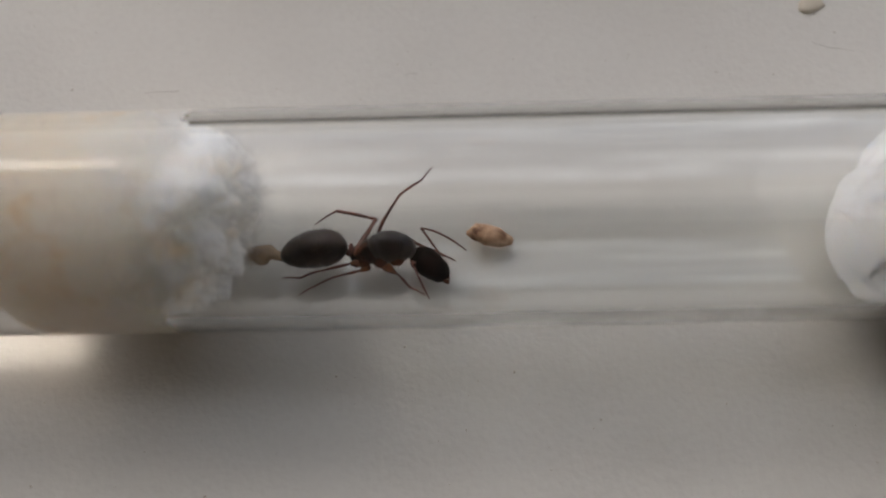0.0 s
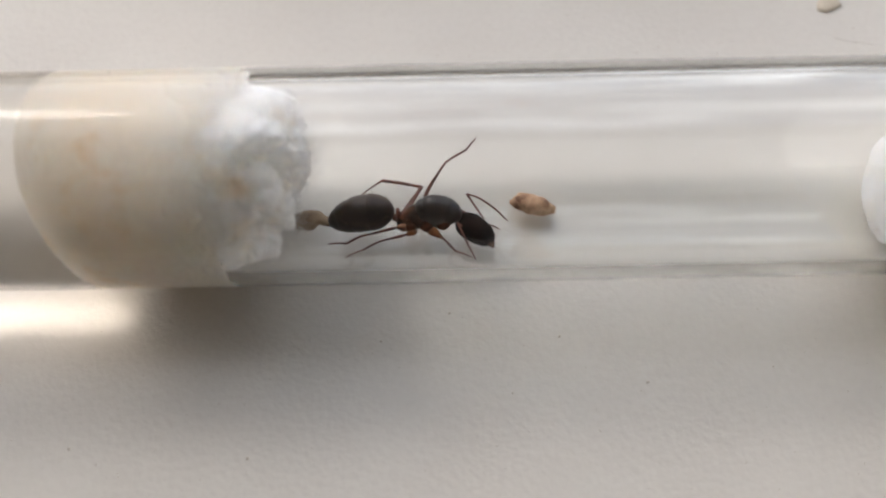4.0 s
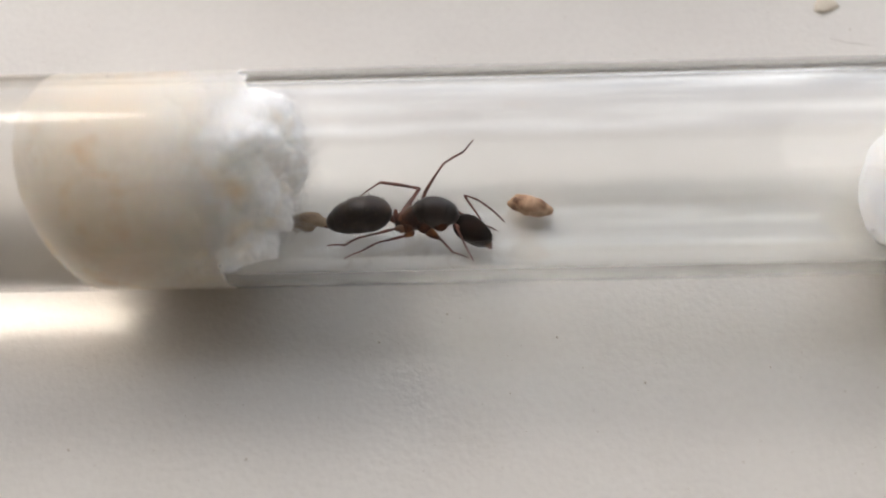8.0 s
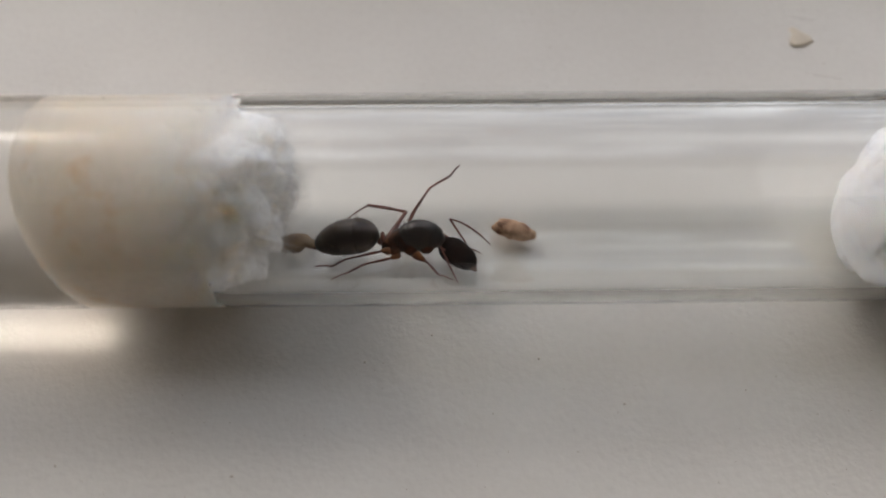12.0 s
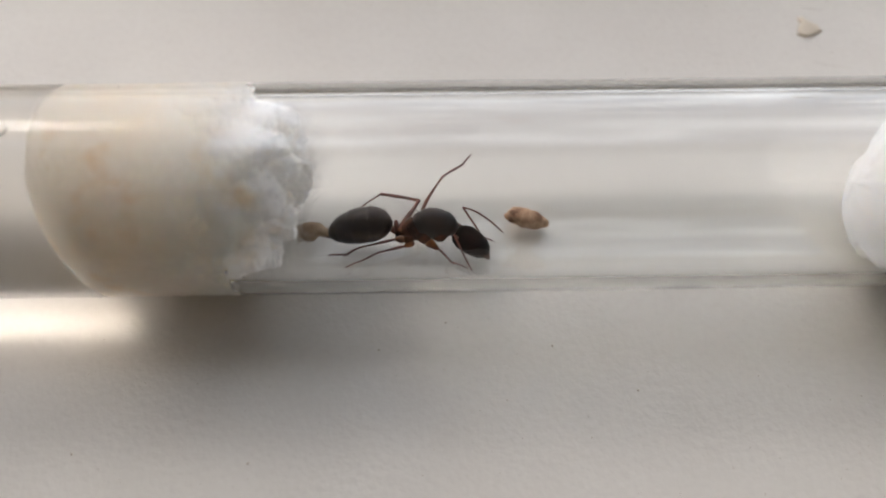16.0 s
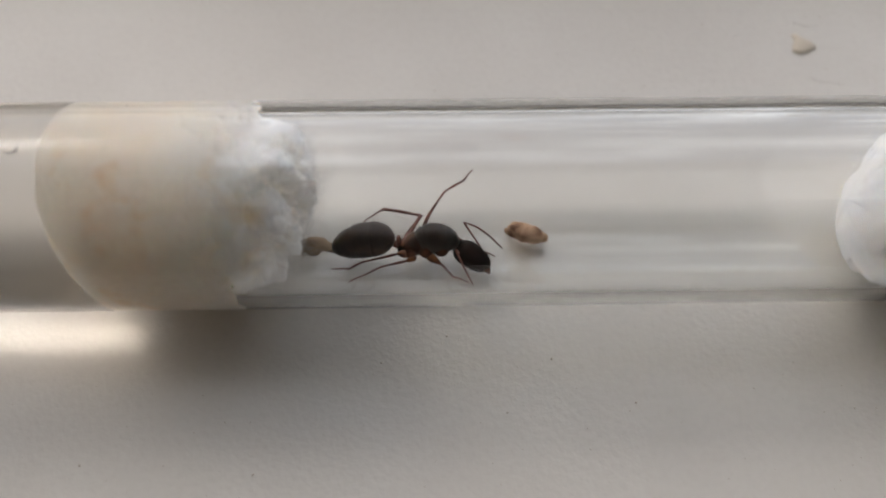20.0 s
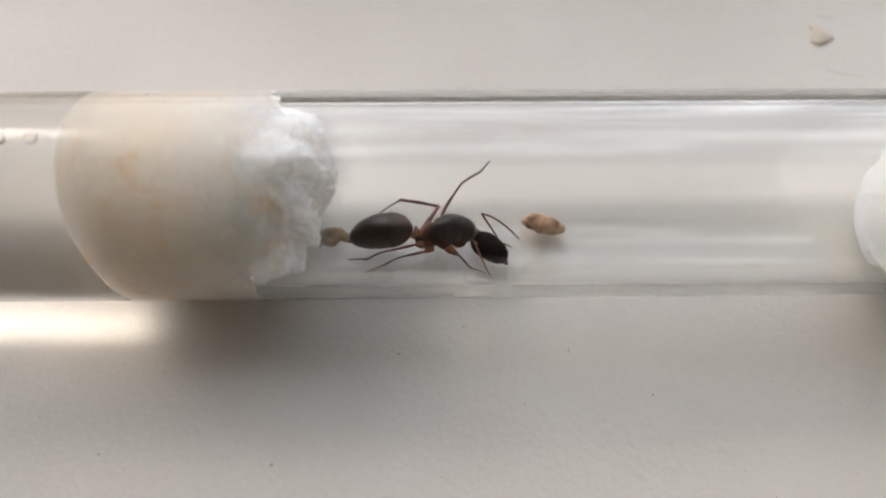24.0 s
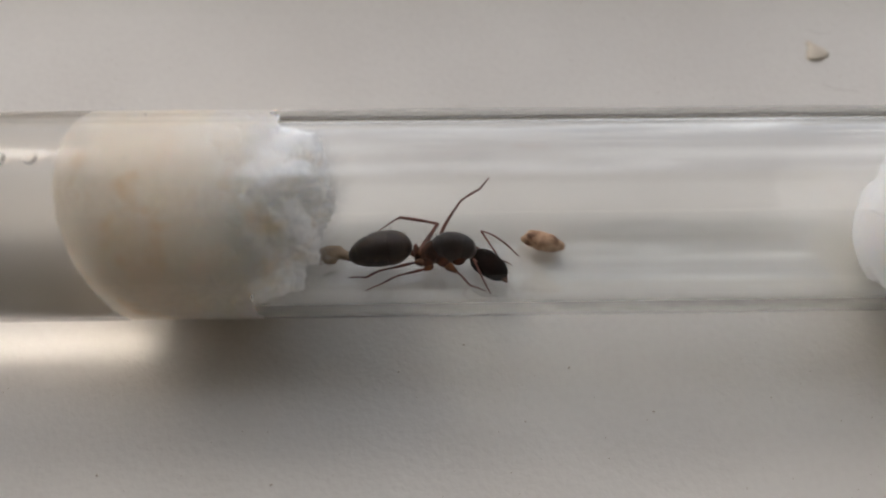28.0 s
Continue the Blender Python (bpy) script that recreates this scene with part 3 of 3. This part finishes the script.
def build_ant():
    # gaster: four overlapping plates, each hind edge standing a little proud of the next
    count, pts, rad = 66, [], []
    a, b = Vector((-7.4, 0, 0.22)), Vector((-2.05, 0, 1.32))
    for i in range(count + 1):
        s = i / count
        p = a.lerp(b, s)
        p.z += 0.36 * math.sin(math.pi * s)
        q = (0.6 - s) / 0.6 if s < 0.6 else (s - 0.6) / 0.4
        r = 1.6 * max(0.02, 1 - q ** 2.2) ** 0.55
        for at in (0.17, 0.38, 0.64):
            if s < at:
                r *= 1 - 0.045 * math.exp(-(at - s) / 0.05)
        pts.append(p)
        rad.append((r * 0.97, r))
    gaster = part("gaster", loft(pts, rad, 40), GASTER, ANT, "dark brown oval abdomen with faint bands")
    part("tail_tip", blob((-7.38, 0, 0.24), (0.34, 0.3, 0.3), 0.05, 1, 4, 16, 10), LEG, gaster)
    rng = random.Random(3)

    def on_gaster(rng):
        i = rng.randint(3, count - 4)
        w = rng.uniform(0.1, math.pi + 0.6) if rng.random() < 0.8 else rng.uniform(0, 6.28)
        d = Vector((0, math.cos(w), math.sin(w)))
        return pts[i] + d * rad[i][1] * 0.97, d

    tagged(part("bristles", bristle_row(rng, 150, on_gaster), HAIR, gaster, "short pale bristles"), kind="stuff")
    waist = part("petiole", tube_line([(-2.25, 0, 0.85), (-1.75, 0, 0.55), (-1.2, 0, 0.75)], [0.28, 0.3, 0.36], 14), LEG, ANT, "narrow red-brown waist joint")
    part("scale", blob((-1.78, 0, 0.98), (0.22, 0.44, 0.66), 0.08, 1, 2, 18, 12), LEG, waist, "upright scale of the waist")
    # thorax: hump-backed, in three plates with grooves between them
    thorax = part("mesosoma", plate([(-0.15, 0, 0.98), (0.35, 0, 1.1), (0.95, 0, 1.2), (1.55, 0, 1.18), (2.15, 0, 1.04), (2.65, 0, 0.86), (3.12, 0, 0.6)],
                  [(0.82, 1.0), (1.04, 1.34), (1.16, 1.48), (1.2, 1.46), (1.12, 1.32), (0.9, 1.04), (0.46, 0.48)], seed=1, grooves=((0.2, 0.06, 0.03), (0.62, 0.05, 0.025))), CHITIN, ANT, "dark hump-backed thorax")
    part("propodeum", plate([(-1.85, 0, 0.52), (-1.45, 0, 0.5), (-0.95, 0, 0.55), (-0.35, 0, 0.74), (0.25, 0, 0.95)],
                            [(0.42, 0.48), (0.74, 0.78), (0.9, 0.94), (0.98, 1.1), (0.9, 1.14)], seed=2, grooves=((0.5, 0.05, 0.05),)), FLANK, thorax, "sloping brown hind thorax")
    for y in (-1, 1):
        for x, z, rx, rz, lean in ((-0.8, 0.3, 0.5, 0.46, 10), (0.5, 0.48, 0.6, 0.66, -8), (1.8, 0.58, 0.6, 0.62, -18)):
            part("side_plate", blob((0, 0, 0), (rx, 0.3, rz), 0.06, 1.2, x, 18, 12), FLANK, thorax, "brown side plate of the thorax", at=pose(x * MM, 0.86 * y * MM, z * MM, 16 * y, lean, 0))

    def on_back(rng):
        x, w = rng.uniform(-0.8, 2.7), rng.uniform(0.3, math.pi - 0.3)
        d = Vector((0, math.cos(w), math.sin(w)))
        return Vector((x, 0, 1.1)) + Vector((0, d.y * 1.08, d.z * (1.42 - 0.09 * (x - 1) ** 2))), d

    tagged(part("bristles", bristle_row(rng, 40, on_back), HAIR, thorax, "short pale bristles"), kind="stuff")
    # head, bent down to the glass
    line = [(3.1, 0, 0.52), (3.4, -0.05, 0.27), (3.88, -0.3, 0.0), (4.45, -0.68, -0.28), (4.97, -1.03, -0.6), (5.42, -1.32, -0.93), (5.68, -1.48, -1.1)]
    wide = [(0.5, 0.46), (0.98, 0.86), (1.2, 1.06), (1.18, 1.08), (1.04, 0.98), (0.8, 0.72), (0.42, 0.36)]
    head = part("head", plate(line, wide, 6, 36, 0.01, 5), HEAD, ANT, "dark triangular head bent downwards")
    part("neck", tube_line([(2.9, 0, 0.8), (3.12, 0, 0.6), (3.4, -0.05, 0.34)], [0.34, 0.27, 0.34], 12), AMBER, ANT)
    part("face_plate", blob((5.0, -1.3, -0.2), (0.42, 0.4, 0.36), 0.06, 1, 6, 16, 10), HEAD, head)
    for y, x, z in ((-1.42, 4.3, 0.14), (0.62, 4.25, 0.3)):
        part("eye", blob((x, y, z), (0.23, 0.14, 0.2), 0.0, 1, 0, 16, 10), EYE, head)
    for y in (-1, 1):
        part("mandible", tube_line([(5.46, -1.36 + 0.38 * y, -0.98), (5.76, -1.5 + 0.34 * y, -1.24), (5.92, -1.56 + 0.1 * y, -1.36)], [0.2, 0.17, 0.05], 10), FLANK, head, "brown jaw")
    # antennae: shaft and whip
    for y, base, elbow, tip, bow in ((1, (5.1, 0.25, 0.28), (3.76, 1.2, 2.16), (7.1, 1.2, -0.6), 0.4), (-1, (3.3, -1.25, 0.55), (2.98, -1.5, 1.0), (4.35, -3.35, -1.55), 0.0)):
        base, elbow, tip = Vector(base), on_glass(elbow), on_glass(tip)
        shaft = part("antenna", tube_line([base, base.lerp(elbow, 0.5), elbow], [0.075, 0.08, 0.1], 8), LEG, ANT, "red-brown elbowed antenna")
        way = tip - elbow
        lift = Vector((0, 0, 1)) * bow
        line = curve_points([(0, 0, 0), way * 0.33 + lift, way * 0.7 + lift * 0.9, way], 8)
        whip = part("flagellum", loft(line, [r * (0.88 if i % 2 else 1.08) for i, r in enumerate(spread([0.07, 0.085, 0.09, 0.06], len(line)))], 8), LEG, shaft, at=pose(*(elbow * MM)))
        if y == 1:
            FEELER["whip"], FEELER["elbow"], FEELER["way"] = whip, elbow, way
    # legs, far side then near side
    leg("long raised red-brown middle leg", (0.2, 1.15, 1.35), (2.1, 3.2, 4.08), (3.83, 4.7, 4.45), (4.61, 5.48, 5.1), coxa=(0.3, 0.8, 0.7), bow=(-0.14, 0.03, 0.06), thick=0.8)
    leg("red-brown hind leg bent at the knee", (-1.45, -0.45, 1.05), (0.11, 2.4, 2.2), (-3.16, 3.6, 2.23), (-5.03, 3.76, 0.71), coxa=(-1.15, -0.3, 0.7), thick=1.3)
    leg("red-brown front leg reaching past the head", (2.4, 1.0, 1.35), (3.6, 1.3, 0.2), (5.5, 1.4, -1.1), (6.35, 1.15, -1.4), coxa=(2.0, 0.6, 0.9), thick=1.1)
    leg("red-brown hind leg stretched backwards", (-1.75, -0.95, 0.35), (-4.77, -1.25, -0.3), (-5.97, -0.85, -1.35), (-7.42, -0.25, -1.75), thick=0.7, coxa=(-1.0, -0.75, 0.15), stout=0.37)
    leg("red-brown middle leg stretched backwards", (-1.0, -1.1, -0.3), (-3.2, -1.4, -0.75), (-4.6, -1.6, -1.5), (-5.84, -2.0, -1.95), thick=0.7, coxa=(-0.35, -0.8, 0.0), stout=0.36)
    leg("red-brown front leg set on the glass", (1.5, -1.15, -0.5), (1.85, -1.3, -0.7), (2.75, -1.9, -1.65), (3.91, -2.2, -2.0), thick=0.75, coxa=(0.65, -0.8, 0.1), stout=0.4)


FEELER = {}
build_ant()


# ---- what lies beside it ----
def build_litter():
    # the cocoon
    pts, rad = [], []
    for i in range(33):
        s = i / 32
        r = math.sin(math.pi * (0.015 + 0.97 * s)) ** 0.55 * (1 - 0.07 * math.exp(-((s - 0.36) / 0.1) ** 2))
        pts.append((-1.9 + 3.75 * s, 0.12 * math.sin(5 * s), 0.1 * math.sin(4 * s)))
        rad.append((0.88 * r, 0.82 * r))
    v, f = loft(pts, rad, 32)
    v = [tuple(Vector(p) * (1.02 + 0.17 * noise.noise(Vector(p) * 1.5 + Vector((3, 1, 7))) + 0.07 * noise.noise(Vector(p) * 3.0) + 0.012 * noise.noise(Vector(p) * 8))) for p in v]
    cocoon = tagged(new("cocoon"), "lumpy tan cocoon with brown hollows lying on the glass", "cocoon")
    cocoon.matrix_basis = pose(1.66 * MM, 0.35 * MM, 1.98 * MM, 10, 2, -11)
    part("shell", (v, f), SHELL, cocoon)
    part("tip", blob((1.66, -0.1, -0.08), (0.17, 0.34, 0.32), 0.15, 1, 3, 14, 8), SHELL_TIP, cocoon, "dark brown end cap")
    # the husk behind the ant
    husk = tagged(new("husk"), "crumpled pale brown husk caught in the cotton behind the ant", "husk")
    husk.matrix_basis = pose(-7.5 * MM, -1.6 * MM, 2.77 * MM, -32, 0, 0)
    line = curve_points([(-7.35, 0, 0.42), (-7.75, 0, 0.5), (-8.5, 0.1, 0.62), (-9.2, 0.1, 0.55), (-9.8, 0.2, 0.35)], 5)
    v, f = loft(line, spread([0.22, 0.42, 0.78, 0.8, 0.3], len(line)), 20)
    v = [tuple(Vector(p) + Vector((0, 1, 1)) * 0.2 * noise.noise(Vector(p) * 1.9)) for p in v]
    part("skin", (v, f), HUSK, husk)
    rng = random.Random(8)
    wisps = []
    for _ in range(150):
        p = Vector((rng.uniform(-9.9, -8.6), rng.uniform(-0.6, 0.6), rng.uniform(-0.2, 1.1)))
        q = p + Vector((rng.uniform(-1.1, -0.1), rng.uniform(-0.5, 0.5), rng.uniform(-0.5, 0.4)))
        wisps.append(loft([p, p.lerp(q, 0.5) + Vector((0, 0.1, 0.12)), q], [0.03, 0.025, 0.012], 3, (0.2, 1, 0.3), False))
    tagged(part("frayed_threads", joined(*wisps), HUSK, husk, "frayed brown threads"), kind="stuff")
    # paint flake with its torn stalk
    v, f = [], []
    edge = [(30.3, 21.9), (31.0, 21.55), (31.9, 21.75), (32.75, 22.3), (32.4, 22.95), (31.7, 23.5), (31.0, 24.1), (30.6, 23.9), (30.85, 23.3), (30.5, 22.7)]
    n = len(edge)
    c = Vector((31.5, 22.6))
    for z in (0.0, 0.14):
        for q, lift in ((1.0, 0.0), (0.75, 0.1), (0.4, 0.2)):
            for x, y in edge:
                p = c + (Vector((x, y)) - c) * q
                v.append((p.x, p.y, z + (lift + 0.35 * (q ** 2) * max(0, noise.noise(Vector((x, y, 0))) + 0.15) if z else 0.02 + lift * 0.5)))
        v.append((c.x, c.y, z + 0.22 * (1 if z else 0.5)))
    m = 3 * n + 1
    for k in range(n):
        j = (k + 1) % n
        for h in range(2):
            f.append((m + h * n + k, m + h * n + j, m + (h + 1) * n + j, m + (h + 1) * n + k))
            f.append((h * n + j, h * n + k, (h + 1) * n + k, (h + 1) * n + j))
        f.append((m + 2 * n + k, m + 2 * n + j, m + 3 * n))
        f.append((2 * n + j, 2 * n + k, 3 * n))
        f.append((k, j, m + j, m + k))
    flake = part("paint_flake", (v, f), FLAKE)
    tagged(flake, "curled beige paint flake lying on the white sill", "paint flake")
    # dust and hairs
    specks = [(10.07, -14.25, 0.13), (-20.77, -19.58, 0.14), (3.44, -10.37, 0.13), (-34.43, -18.62, 0.13), (-10.8, -10.5, 0.12), (-5.3, -8.2, 0.12), (-5.9, 17.4, 0.1), (22.3, 15.9, 0.1), (-9.2, 14.0, 0.1), (33.2, 19.6, 0.11), (-35.0, 15.6, 0.12), (20.0, -13.2, 0.09), (-0.5, -14.9, 0.09), (6.0, -18.0, 0.08)]
    for i, (x, y, r) in enumerate(specks):
        s = part("dust_speck", blob((0, 0, 0), (r * 0.85, r * 0.62, r * 0.4), 0.3, 1.3, i, 10, 7), DUST, at=pose(x * MM, y * MM, r * 0.33 * MM, 0, 0, 40 * i))
        tagged(s, "tiny dark speck of dust on the sill", "dust speck", "dust specks on the sill")
    # specks on the inner wall of the dry glass, by place along the tube and angle from the lowest line
    for i, (x, a, r) in enumerate(((22.0, -35, 0.1), (-3.0, 76, 0.08), (-0.7, 43, 0.07), (0.4, 36, 0.09), (-2.6, 31, 0.08), (4.6, 13, 0.08), (7.1, 56, 0.06), (-12.0, 43, 0.07), (-0.6, 48, 0.06))):
        a = radians(a)
        s = part("glass_speck", blob((0, 0, 0), (r * 0.8, r * 0.7, r * 0.3), 0.3, 1.3, 40 + i, 10, 7), DUST,
                 at=pose(x * MM, 7.21 * math.sin(a) * MM, (AXIS - 7.21 * math.cos(a)) * MM, math.degrees(a), 0, 0))
        tagged(s, "tiny brown speck on the inside of the glass", "speck", "specks inside the tube")
    for i, (x, a) in enumerate(((-29.5, 38), (-29.9, 1))):
        a = radians(a)
        s = part("glass_speck", blob((0, 0, 0), (0.06, 0.055, 0.03), 0.3, 1.3, 60 + i, 10, 7), SHELL_TIP,
                 at=pose(x * MM, 8.32 * math.sin(a) * MM, (AXIS + 8.32 * math.cos(a)) * MM, -math.degrees(a), 0, 0))
        tagged(s, "tiny brown speck on top of the glass", "speck")
    rng = random.Random(11)
    crumbs = []
    for i in range(240):
        x, y = rng.uniform(-52, 42), rng.choice((rng.uniform(-26, -8), rng.uniform(9, 30)))
        r = rng.uniform(0.02, 0.055)
        crumbs.append(blob((x, y, r * 0.5), (r, r, r * 0.6), 0.2, 1, i, 6, 4))
    tagged(part("fine_dust", joined(*crumbs), DUST), "fine scattered dust grains on the sill", "dust", kind="stuff")
    for pts in ([(31.1, 18.6), (32.4, 18.1), (33.6, 17.9), (34.8, 17.6)], [(-28.4, 15.1), (-27.0, 15.2), (-25.6, 15.2), (-25.3, 15.5)], [(-5.2, 16.3), (-4.6, 16.45), (-4.1, 16.35)], [(31.0, 25.6), (32.5, 25.1), (33.6, 25.2)]):
        h = part("fibre", tube_line([(x, y, 0.05) for x, y in pts], [0.012, 0.016, 0.01], 5), FIBRE)
        tagged(h, "thin dark hair lying on the sill", "hair", "hairs on the sill")


build_litter()


# ---- what moves ----
def motions():
    """The far antenna's whip feels forward to the cocoon and back."""
    whip, elbow, way = FEELER["whip"], FEELER["elbow"] * MM, FEELER["way"].normalized()
    axis = Vector((0, -1, 0))
    rows = []
    for t, lift in ((0, 4), (1.2, 3), (2.4, 1), (5, 0), (10, 0), (12, 2), (15, 0), (16, 2), (16.4, 8), (16.8, 17), (17.1, 17), (17.3, 8), (17.6, 2), (18.5, 3), (20, 0), (22, 1), (25, 0), (28, 0)):
        rows.append((t, Matrix.Translation(elbow) @ Matrix.Rotation(radians(lift), 4, axis)))
    walk(whip, rows)


motions()
